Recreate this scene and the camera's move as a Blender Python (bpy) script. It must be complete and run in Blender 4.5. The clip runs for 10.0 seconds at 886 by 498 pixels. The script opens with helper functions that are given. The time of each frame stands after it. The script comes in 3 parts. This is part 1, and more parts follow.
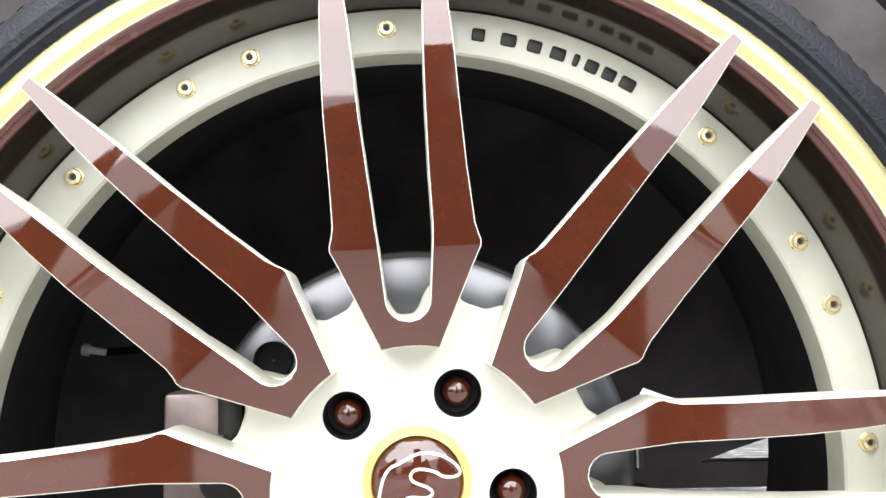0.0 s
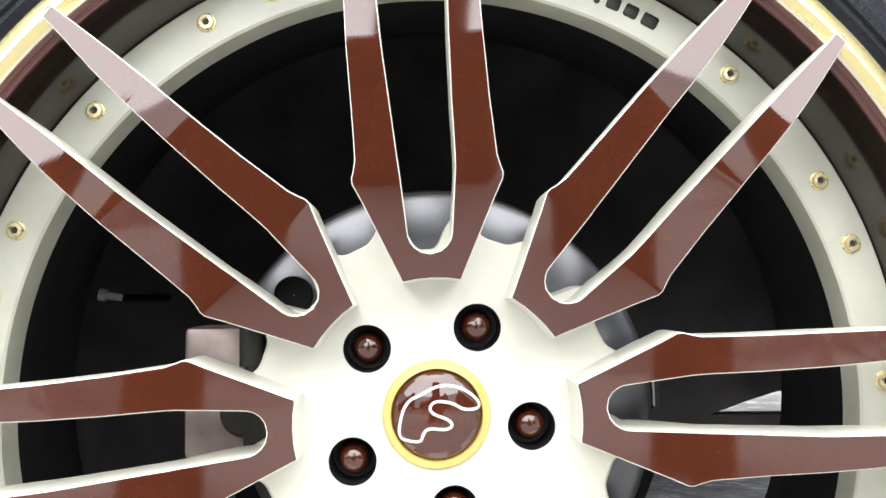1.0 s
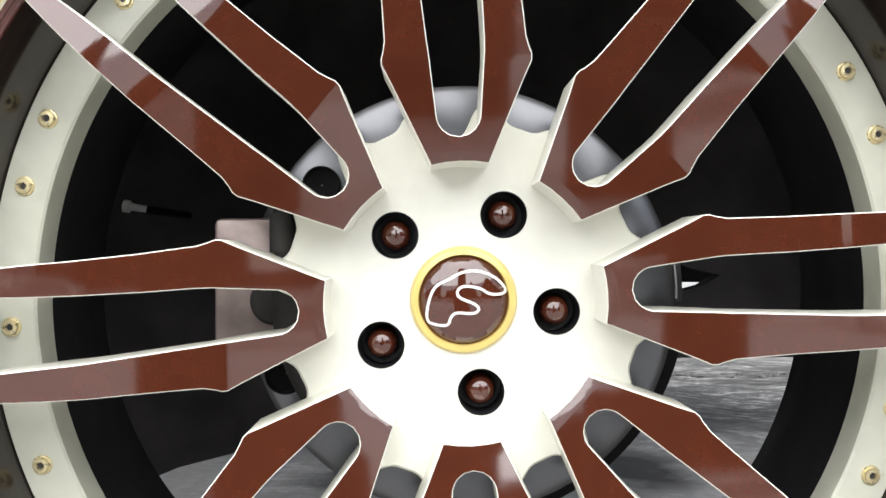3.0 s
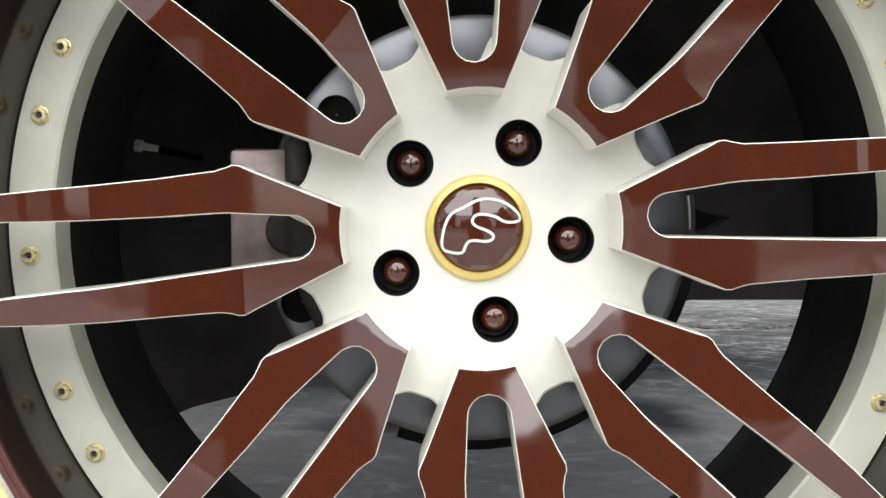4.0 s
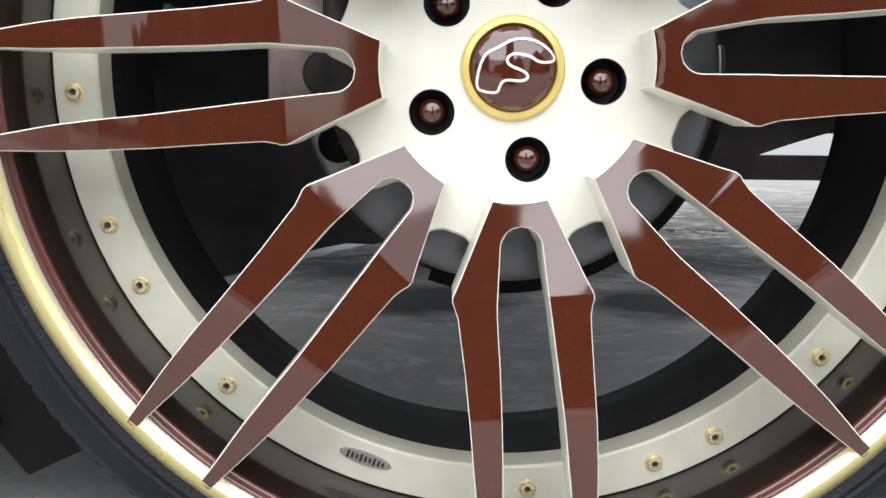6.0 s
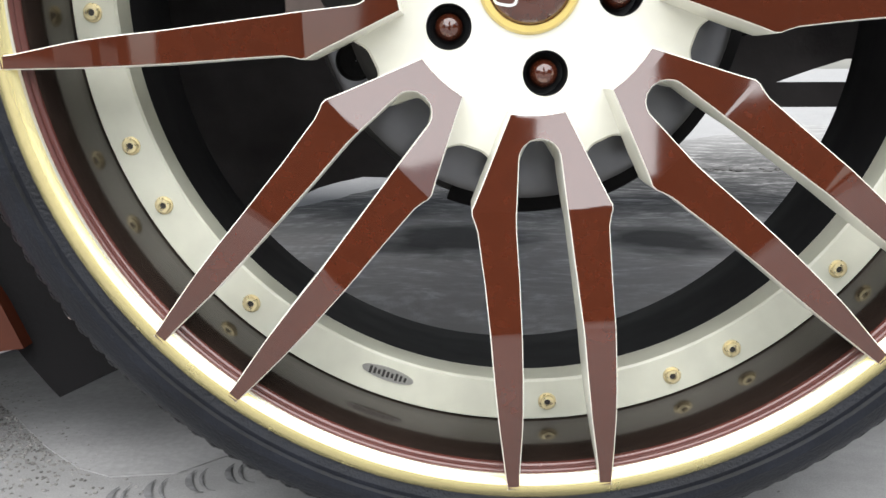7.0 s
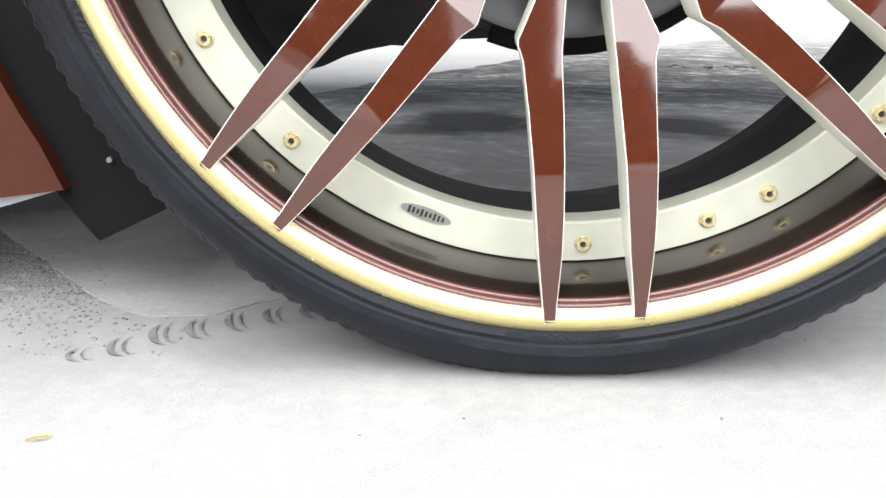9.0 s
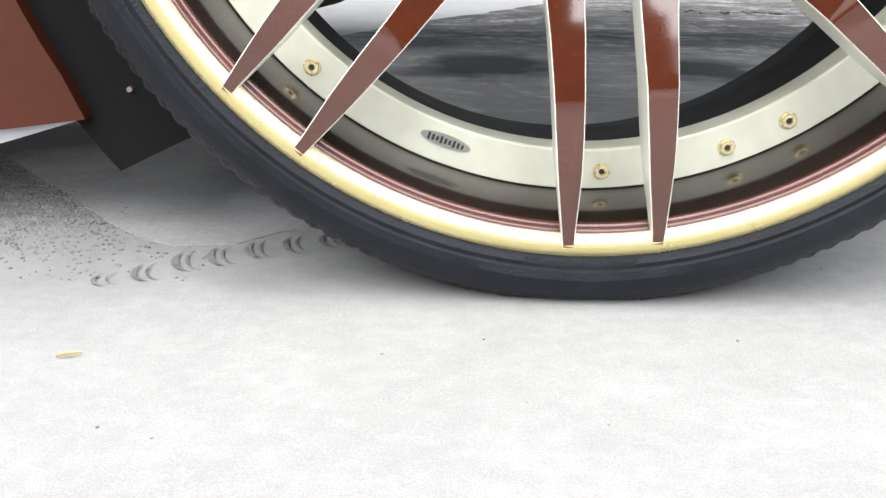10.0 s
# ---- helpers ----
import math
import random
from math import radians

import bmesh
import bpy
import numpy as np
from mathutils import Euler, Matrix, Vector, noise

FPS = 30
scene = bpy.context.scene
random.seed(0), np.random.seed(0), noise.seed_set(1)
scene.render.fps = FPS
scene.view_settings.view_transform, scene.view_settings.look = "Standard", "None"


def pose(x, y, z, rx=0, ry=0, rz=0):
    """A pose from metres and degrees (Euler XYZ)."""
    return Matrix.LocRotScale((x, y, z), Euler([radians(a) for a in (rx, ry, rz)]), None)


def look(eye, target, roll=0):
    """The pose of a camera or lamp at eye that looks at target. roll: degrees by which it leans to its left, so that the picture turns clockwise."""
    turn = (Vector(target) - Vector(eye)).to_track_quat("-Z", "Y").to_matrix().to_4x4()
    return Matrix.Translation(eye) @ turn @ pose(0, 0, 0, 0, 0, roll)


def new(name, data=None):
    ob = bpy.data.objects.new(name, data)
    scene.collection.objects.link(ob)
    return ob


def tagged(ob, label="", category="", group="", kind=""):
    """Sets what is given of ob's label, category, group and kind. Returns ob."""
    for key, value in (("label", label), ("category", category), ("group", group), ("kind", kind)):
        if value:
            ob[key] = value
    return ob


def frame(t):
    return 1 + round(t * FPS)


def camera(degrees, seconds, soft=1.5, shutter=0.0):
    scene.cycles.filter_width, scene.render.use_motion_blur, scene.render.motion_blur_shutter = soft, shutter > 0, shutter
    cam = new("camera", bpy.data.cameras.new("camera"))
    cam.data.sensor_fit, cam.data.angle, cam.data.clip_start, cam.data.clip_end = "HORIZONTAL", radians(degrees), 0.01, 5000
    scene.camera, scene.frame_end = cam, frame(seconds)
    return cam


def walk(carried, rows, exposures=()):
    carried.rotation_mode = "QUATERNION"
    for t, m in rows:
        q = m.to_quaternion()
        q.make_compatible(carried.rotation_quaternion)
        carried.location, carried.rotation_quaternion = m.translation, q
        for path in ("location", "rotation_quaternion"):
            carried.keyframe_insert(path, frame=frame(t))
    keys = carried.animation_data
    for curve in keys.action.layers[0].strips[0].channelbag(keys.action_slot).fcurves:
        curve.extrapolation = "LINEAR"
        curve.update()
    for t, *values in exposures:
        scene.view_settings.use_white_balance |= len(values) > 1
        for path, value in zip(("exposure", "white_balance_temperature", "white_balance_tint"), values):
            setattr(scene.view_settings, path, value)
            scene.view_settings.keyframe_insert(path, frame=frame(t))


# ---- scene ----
HUB = 0.360  # height of the wheel's centre over the ground
SPOKE_TURN = -3.5
LUG_TURN = -46.65

cam = camera(52.0, 10.0, soft=1.5)
walk(cam, [
    (0, pose(-0.0022, -0.5470, HUB + 0.0911, 94.90, 0.65, -1.92)),
    (0.5, pose(-0.0068, -0.5478, HUB + 0.0811, 94.11, 0.74, -1.97)),
    (1, pose(-0.0116, -0.5469, HUB + 0.0706, 92.96, 0.23, -1.63)),
    (1.5, pose(-0.0145, -0.5479, HUB + 0.0612, 92.57, 0.29, -1.69)),
    (2, pose(-0.0154, -0.5489, HUB + 0.0504, 91.57, 0.02, -0.93)),
    (2.5, pose(-0.0190, -0.5508, HUB + 0.0397, 90.74, 0.15, -0.87)),
    (2.7, pose(-0.0204, -0.5514, HUB + 0.0364, 90.36, 0.21, -1.01)),
    (3.8, pose(-0.0263, -0.5536, HUB + 0.0176, 88.13, -0.35, -0.71)),
    (4, pose(-0.0275, -0.5547, HUB + 0.0138, 87.25, 0.05, -0.61)),
    (4.5, pose(-0.0305, -0.5596, HUB + 0.0047, 85.93, 0.45, -0.71)),
    (5, pose(-0.0379, -0.5633, HUB + -0.0091, 84.45, -0.10, -0.25)),
    (5.5, pose(-0.0403, -0.5669, HUB + -0.0216, 83.35, -0.43, 0.08)),
    (5.7, pose(-0.0413, -0.5699, HUB + -0.0262, 82.76, -0.82, 0.15)),
    (6.8, pose(-0.0411, -0.5835, HUB + -0.0482, 79.47, 0.39, 0.53)),
    (7, pose(-0.0436, -0.5838, HUB + -0.0536, 78.82, 0.20, 1.01)),
    (7.5, pose(-0.0486, -0.5894, HUB + -0.0684, 78.60, -0.00, 0.67)),
    (8, pose(-0.0555, -0.5937, HUB + -0.0794, 77.09, 0.26, 1.17)),
    (8.5, pose(-0.0601, -0.5961, HUB + -0.0885, 75.31, 0.03, 0.98)),
    (9, pose(-0.0639, -0.6002, HUB + -0.0994, 73.18, -0.59, 1.76)),
    (9.5, pose(-0.0680, -0.6035, HUB + -0.1081, 71.97, -0.47, 1.82)),
    (10, pose(-0.0696, -0.6120, HUB + -0.1156, 70.26, -0.54, 2.43)),
], exposures=[(0.0, 1.02), (1.0, 0.74), (2.5, 0.66), (4.5, 0.18), (5.5, 0.20), (7.5, 0.58), (8.2, 0.80), (9.0, 0.97), (10.0, 0.82)])

# ---- daylight ----
world = bpy.data.worlds.new("daylight")
scene.world = world
world.use_nodes = True
wn = world.node_tree.nodes
sky = wn.new("ShaderNodeTexSky")
sky.sky_type, sky.sun_disc = "NISHITA", False
sky.sun_elevation, sky.sun_rotation = radians(60), radians(185)
sky.dust_density = 1.0
wn["Background"].inputs["Strength"].default_value = 0.12
pale = wn.new("ShaderNodeHueSaturation")
pale.inputs["Saturation"].default_value = 0.38
world.node_tree.links.new(sky.outputs["Color"], pale.inputs["Color"])
world.node_tree.links.new(pale.outputs["Color"], wn["Background"].inputs["Color"])
sun = new("sun", bpy.data.lights.new("sun", "SUN"))
sun.data.energy, sun.data.angle, sun.data.color = 4.8, radians(100), (1.0, 0.995, 0.985)
sun.matrix_world = look((-0.3, -3.2, 5.55), (0, 0, 0))


# ---- materials ----
def material(name, base, rough=0.5, metal=0.0, coat=0.0, vary=0.15, scale=60.0, bump=0.0, bump_scale=400.0, second=None, coat_rough=0.04, spec=0.5):
    """A principled material with two scales of colour variation and fine relief."""
    m = bpy.data.materials.new(name)
    m.use_nodes = True
    n, l = m.node_tree.nodes, m.node_tree.links
    b = n["Principled BSDF"]
    b.inputs["Roughness"].default_value = rough
    b.inputs["Metallic"].default_value = metal
    b.inputs["Coat Weight"].default_value = coat
    b.inputs["Coat Roughness"].default_value = coat_rough
    b.inputs["Specular IOR Level"].default_value = spec
    co = n.new("ShaderNodeTexCoord")
    big, small = n.new("ShaderNodeTexNoise"), n.new("ShaderNodeTexNoise")
    big.inputs["Scale"].default_value, small.inputs["Scale"].default_value = scale * 0.12, scale
    big.inputs["Detail"].default_value = small.inputs["Detail"].default_value = 5.0
    for t in (big, small):
        l.new(co.outputs["Object"], t.inputs["Vector"])
    both = n.new("ShaderNodeMath")
    both.operation = "ADD"
    l.new(big.outputs["Fac"], both.inputs[0])
    l.new(small.outputs["Fac"], both.inputs[1])
    ramp = n.new("ShaderNodeMapRange")
    ramp.inputs["From Min"].default_value, ramp.inputs["From Max"].default_value = 0.7, 1.3
    l.new(both.outputs[0], ramp.inputs["Value"])
    mix = n.new("ShaderNodeMix")
    mix.data_type = "RGBA"
    second = second or tuple(c * (1 - vary) for c in base)
    mix.inputs[6].default_value, mix.inputs[7].default_value = (*second, 1), (*[min(1, c * (1 + vary * 0.4)) for c in base], 1)
    l.new(ramp.outputs["Result"], mix.inputs[0])
    l.new(mix.outputs[2], b.inputs["Base Color"])
    rr = n.new("ShaderNodeMapRange")
    rr.inputs["To Min"].default_value, rr.inputs["To Max"].default_value = rough * 0.8, min(1.0, rough * 1.25)
    l.new(small.outputs["Fac"], rr.inputs["Value"])
    l.new(rr.outputs["Result"], b.inputs["Roughness"])
    if bump:
        fine, bp = n.new("ShaderNodeTexNoise"), n.new("ShaderNodeBump")
        fine.inputs["Scale"].default_value, fine.inputs["Detail"].default_value = bump_scale, 4.0
        l.new(co.outputs["Object"], fine.inputs["Vector"])
        l.new(fine.outputs["Fac"], bp.inputs["Height"])
        bp.inputs["Strength"].default_value, bp.inputs["Distance"].default_value = bump, 0.002
        l.new(bp.outputs["Normal"], b.inputs["Normal"])
    return m


M_BROWN = material("brown_gloss_paint", (0.079, 0.0188, 0.0085), 0.40, 0.0, 1.0, 0.15, 90, 0.32, 38, coat_rough=0.05, spec=0.0)
M_BROWN.node_tree.nodes["Principled BSDF"].inputs["Coat IOR"].default_value = 1.88
M_BODY = material("brown_body_paint", (0.075, 0.020, 0.010), 0.40, 0.0, 0.6, 0.15, 90, 0.1, 38, coat_rough=0.06, spec=0.0)
M_CREAM = material("cream_satin_paint", (0.80, 0.79, 0.705), 0.38, 0.0, 0.25, 0.08, 50)
M_RING = material("satin_cream_ring_paint", (0.67, 0.67, 0.56), 0.34, 0.0, 0.3, 0.12, 45)
M_SILVER = material("bare_machined_aluminium", (0.155, 0.157, 0.165), 0.30, 1.0, 0.0, 0.12, 70)
M_CHROME = material("polished_rim_lip", (1.0, 0.93, 0.76), 0.22, 0.9, 0.0, 0.05, 40)
M_LIPGOLD = material("golden_polished_edge", (1.0, 0.86, 0.42), 0.25, 0.78, 0.0, 0.05, 40)
M_STEP = material("glossy_brown_step", (0.11, 0.034, 0.027), 0.25, 0.15, 1.0, 0.12, 60, coat_rough=0.03)
M_DISH = material("gloss_black_dish_paint", (0.022, 0.015, 0.012), 0.17, 0.0, 0.35, 0.2, 60)
M_BARREL = material("dark_barrel_paint", (0.017, 0.0165, 0.018), 0.75, 0.0, 0.0, 0.3, 30, spec=0.2)
M_GOLD = material("gold_bolt_metal", (0.86, 0.74, 0.44), 0.28, 0.7, 0.0, 0.2, 300)
M_GOLDPAINT = material("gold_cap_ring", (0.80, 0.62, 0.20), 0.30, 0.3, 0.3, 0.1, 100)
M_BLACK = material("black_hole_paint", (0.010, 0.010, 0.012), 0.5)
M_WHITE = material("white_emblem_enamel", (0.85, 0.84, 0.82), 0.3, 0.0, 0.4, 0.05)
M_INK = material("dark_lettering_paint", (0.03, 0.027, 0.025), 0.4)
M_RUBBER = material("tyre_rubber", (0.011, 0.013, 0.019), 0.42, 0.0, 0.0, 0.35, 45, 0.35, 420, spec=0.25, second=(0.006, 0.007, 0.010))
M_TREAD = material("dusty_tread_rubber", (0.022, 0.023, 0.027), 0.45, 0.0, 0.0, 0.7, 160, 0.6, 700, spec=0.4, second=(0.007, 0.007, 0.009))
M_LINER = material("black_liner_plastic", (0.009, 0.0085, 0.009), 0.85, 0.0, 0.0, 0.4, 20, 0.3, 200, spec=0.15)
# colour raised above the flap's black to lighten the dark well
M_WELL = material("lightened_black_panel", (0.085, 0.078, 0.078), 0.85, 0.0, 0.0, 0.5, 15, 0.3, 120, spec=0.1)
M_IRON = material("cast_iron", (0.035, 0.033, 0.032), 0.6, 0.3, 0.0, 0.4, 80, 0.3, 300)
M_CALIPER = material("worn_caliper_metal", (0.34, 0.265, 0.245), 0.32, 0.5, 0.0, 0.4, 60)
M_SILL = material("dull_grey_trim", (0.42, 0.425, 0.44), 0.45, 0.4, 0.0, 0.2, 40)
M_PLAQUE = material("grey_plaque_metal", (0.36, 0.355, 0.33), 0.4, 0.4, 0.0, 0.2, 200)
# near-black for the unseen shapes added behind the viewer
M_SHADE = material("dark_reflection_backdrop", (0.035, 0.035, 0.030), 0.9, 0.0, 0.0, 0.5, 2.0)


# ---- mesh helpers ----
def link(name, bm, mats, parent=None, label="", smooth=True, angle=35):
    bmesh.ops.recalc_face_normals(bm, faces=bm.faces)
    me = bpy.data.meshes.new(name)
    bm.to_mesh(me)
    bm.free()
    for m in mats if isinstance(mats, (list, tuple)) else [mats]:
        me.materials.append(m)
    if smooth:
        me.polygons.foreach_set("use_smooth", [True] * len(me.polygons))
        me.set_sharp_from_angle(angle=radians(angle))
    ob = new(name, me)
    if parent:
        ob.parent = parent
    if label:
        tagged(ob, label)
    return ob


def part(name, bm, mats, parent, label="", smooth=True, angle=35):
    return link(name, bm, mats, parent, label, smooth, angle)


def turned(profile, steps=192, closed=True, wobble=None):
    """A solid of revolution round the y axis through the origin, from (radius, y) points."""
    bm = bmesh.new()
    rings = []
    for i in range(steps):
        a = 2 * math.pi * i / steps
        ring = []
        for j, (r, y) in enumerate(profile):
            if wobble:
                r, y = wobble(i, j, r, y)
            ring.append(bm.verts.new((r * math.sin(a), y, r * math.cos(a))))
        rings.append(ring)
    n = len(profile)
    for i in range(steps):
        a, b = rings[i], rings[(i + 1) % steps]
        for j in range(n if closed else n - 1):
            k = (j + 1) % n
            bm.faces.new((a[j], b[j], b[k], a[k]))
    return bm


def boxed(x0, x1, y0, y1, z0, z1, bevel=0.0, bm=None):
    bm = bm or bmesh.new()
    vs = bmesh.ops.create_cube(bm, size=1.0)["verts"]
    for v in vs:
        v.co = Vector(((x0 + x1) / 2 + v.co.x * (x1 - x0), (y0 + y1) / 2 + v.co.y * (y1 - y0), (z0 + z1) / 2 + v.co.z * (z1 - z0)))
    if bevel:
        bmesh.ops.bevel(bm, geom=list({e for v in vs for e in v.link_edges}), offset=bevel, segments=2, affect="EDGES", profile=0.5)
    return bm


def rod(bm, a, b, ra, rb, steps=16):
    """A tapered round bar between two points."""
    a, b = Vector(a), Vector(b)
    q = (b - a).to_track_quat("Z", "Y").to_matrix().to_4x4()
    m = Matrix.Translation((a + b) / 2) @ q
    bmesh.ops.create_cone(bm, cap_ends=True, segments=steps, radius1=ra, radius2=rb, depth=(b - a).length, matrix=m)
    return bm


# ---- ground ----
def ground_material(name, dark, light, layers, stains_and_shade, rough, warp=0.0, relief=0.5, lightened=(), swirl=None):
    m = bpy.data.materials.new(name)
    m.use_nodes = True
    n, l = m.node_tree.nodes, m.node_tree.links
    b = n["Principled BSDF"]
    b.inputs["Roughness"].default_value = rough
    co = n.new("ShaderNodeTexCoord")
    out = None
    where = co.outputs["Object"]
    if warp:  # bends the streaks, as turning tyres leave them
        bend, ctr, amt, moved = n.new("ShaderNodeTexNoise"), n.new("ShaderNodeVectorMath"), n.new("ShaderNodeVectorMath"), n.new("ShaderNodeVectorMath")
        bend.inputs["Scale"].default_value, bend.inputs["Detail"].default_value = 1.7, 2.0
        ctr.operation, amt.operation, moved.operation = "SUBTRACT", "SCALE", "ADD"
        ctr.inputs[1].default_value = (0.5, 0.5, 0.5)
        amt.inputs["Scale"].default_value = warp
        l.new(where, bend.inputs["Vector"])
        l.new(bend.outputs["Color"], ctr.inputs[0])
        l.new(ctr.outputs[0], amt.inputs[0])
        l.new(where, moved.inputs[0])
        l.new(amt.outputs[0], moved.inputs[1])
        where = moved.outputs[0]
    for scale, stretch, lo, hi, amount in layers:
        mp, t, r = n.new("ShaderNodeMapping"), n.new("ShaderNodeTexNoise"), n.new("ShaderNodeMapRange")
        mp.inputs["Scale"].default_value = stretch
        t.inputs["Scale"].default_value, t.inputs["Detail"].default_value = scale, 6.0
        l.new(where, mp.inputs["Vector"])
        l.new(mp.outputs["Vector"], t.inputs["Vector"])
        r.inputs["From Min"].default_value, r.inputs["From Max"].default_value = lo, hi
        r.inputs["To Min"].default_value, r.inputs["To Max"].default_value = 1 - amount, 1.0
        l.new(t.outputs["Fac"], r.inputs["Value"])
        if out is None:
            out = r.outputs["Result"]
        else:
            mu = n.new("ShaderNodeMath")
            mu.operation = "MULTIPLY"
            l.new(out, mu.inputs[0])
            l.new(r.outputs["Result"], mu.inputs[1])
            out = mu.outputs[0]
        last = t
    if swirl:  # curved scuffs round the spot where wheels were turned
        sub, size, line, ring_, mr, mu = n.new("ShaderNodeVectorMath"), n.new("ShaderNodeVectorMath"), n.new("ShaderNodeCombineXYZ"), n.new("ShaderNodeTexNoise"), n.new("ShaderNodeMapRange"), n.new("ShaderNodeMath")
        sub.operation, size.operation, mu.operation = "SUBTRACT", "LENGTH", "MULTIPLY"
        sub.inputs[1].default_value = swirl
        ring_.inputs["Scale"].default_value, ring_.inputs["Detail"].default_value = 26.0, 6.0
        mr.inputs["From Min"].default_value, mr.inputs["From Max"].default_value = 0.43, 0.57
        mr.inputs["To Min"].default_value, mr.inputs["To Max"].default_value = 0.45, 1.0
        l.new(where, sub.inputs[0])
        l.new(sub.outputs[0], size.inputs[0])
        l.new(size.outputs["Value"], line.inputs["X"])
        l.new(line.outputs[0], ring_.inputs["Vector"])
        l.new(ring_.outputs["Fac"], mr.inputs["Value"])
        l.new(out, mu.inputs[0])
        l.new(mr.outputs["Result"], mu.inputs[1])
        out = mu.outputs[0]
    mix = n.new("ShaderNodeMix")
    mix.data_type = "RGBA"
    mix.inputs[6].default_value, mix.inputs[7].default_value = (*dark, 1), (*light, 1)
    l.new(out, mix.inputs[0])
    colour = mix.outputs[2]
    for (y0, y1), tone in lightened:  # bands of the lane paled by distance, painting in light that reaches the ground
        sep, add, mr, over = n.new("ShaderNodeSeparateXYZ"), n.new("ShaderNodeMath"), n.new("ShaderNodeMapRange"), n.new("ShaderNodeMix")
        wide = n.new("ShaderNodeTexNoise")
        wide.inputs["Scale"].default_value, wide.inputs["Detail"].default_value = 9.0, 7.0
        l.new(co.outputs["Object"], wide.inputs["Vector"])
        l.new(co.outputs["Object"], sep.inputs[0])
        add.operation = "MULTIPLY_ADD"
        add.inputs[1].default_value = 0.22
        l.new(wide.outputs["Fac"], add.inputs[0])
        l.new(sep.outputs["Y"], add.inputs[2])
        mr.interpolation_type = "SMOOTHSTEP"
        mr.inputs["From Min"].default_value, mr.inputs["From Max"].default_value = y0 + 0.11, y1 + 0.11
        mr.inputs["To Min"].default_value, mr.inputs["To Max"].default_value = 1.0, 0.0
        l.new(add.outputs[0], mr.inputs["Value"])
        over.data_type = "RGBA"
        band_tones = n.new("ShaderNodeMix")
        band_tones.data_type = "RGBA"
        band_tones.inputs[6].default_value, band_tones.inputs[7].default_value = (*[c * 0.52 for c in tone], 1), (*[min(0.9, c * 1.35) for c in tone], 1)
        l.new(out, band_tones.inputs[0])
        l.new(band_tones.outputs[2], over.inputs[7])
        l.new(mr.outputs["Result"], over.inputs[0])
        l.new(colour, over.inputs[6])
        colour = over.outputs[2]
    one = n.new("ShaderNodeValue")
    one.outputs[0].default_value = 1.0
    out = one.outputs[0]
    # oil-stained spots under the car and shade painted in beside it, ragged at the edge
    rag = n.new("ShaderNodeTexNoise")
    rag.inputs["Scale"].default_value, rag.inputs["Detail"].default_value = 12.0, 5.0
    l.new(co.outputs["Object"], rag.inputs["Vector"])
    for sx, sy, rx, ry, depth in stains_and_shade:
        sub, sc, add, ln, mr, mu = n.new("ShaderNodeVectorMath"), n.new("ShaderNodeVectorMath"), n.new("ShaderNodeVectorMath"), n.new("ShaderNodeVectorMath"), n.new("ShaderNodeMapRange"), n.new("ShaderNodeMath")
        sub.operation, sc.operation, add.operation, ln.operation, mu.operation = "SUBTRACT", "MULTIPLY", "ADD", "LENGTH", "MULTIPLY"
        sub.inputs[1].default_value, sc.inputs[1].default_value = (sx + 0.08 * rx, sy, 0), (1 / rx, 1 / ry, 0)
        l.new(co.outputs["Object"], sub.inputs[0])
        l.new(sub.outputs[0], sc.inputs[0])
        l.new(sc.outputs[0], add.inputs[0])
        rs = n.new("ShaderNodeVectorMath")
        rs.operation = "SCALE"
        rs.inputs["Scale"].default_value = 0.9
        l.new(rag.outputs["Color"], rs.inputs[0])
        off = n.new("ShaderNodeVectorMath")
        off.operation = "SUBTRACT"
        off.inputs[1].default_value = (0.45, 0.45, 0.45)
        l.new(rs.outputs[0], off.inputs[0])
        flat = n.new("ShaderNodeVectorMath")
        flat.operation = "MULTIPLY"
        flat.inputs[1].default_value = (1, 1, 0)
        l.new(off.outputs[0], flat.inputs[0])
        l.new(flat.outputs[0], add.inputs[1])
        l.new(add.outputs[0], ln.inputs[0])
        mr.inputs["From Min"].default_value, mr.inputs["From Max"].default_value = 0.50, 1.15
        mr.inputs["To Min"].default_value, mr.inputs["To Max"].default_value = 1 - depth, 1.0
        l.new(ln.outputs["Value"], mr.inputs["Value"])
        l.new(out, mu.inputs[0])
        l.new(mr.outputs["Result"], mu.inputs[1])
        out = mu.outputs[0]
    darkened = n.new("ShaderNodeMix")
    darkened.data_type = "RGBA"
    darkened.inputs[6].default_value = (*dark, 1)
    l.new(out, darkened.inputs[0])
    l.new(colour, darkened.inputs[7])
    colour = darkened.outputs[2]
    l.new(colour, b.inputs["Base Color"])
    bp = n.new("ShaderNodeBump")
    bp.inputs["Strength"].default_value, bp.inputs["Distance"].default_value = relief, 0.002
    l.new(last.outputs["Fac"], bp.inputs["Height"])
    l.new(bp.outputs["Normal"], b.inputs["Normal"])
    return m


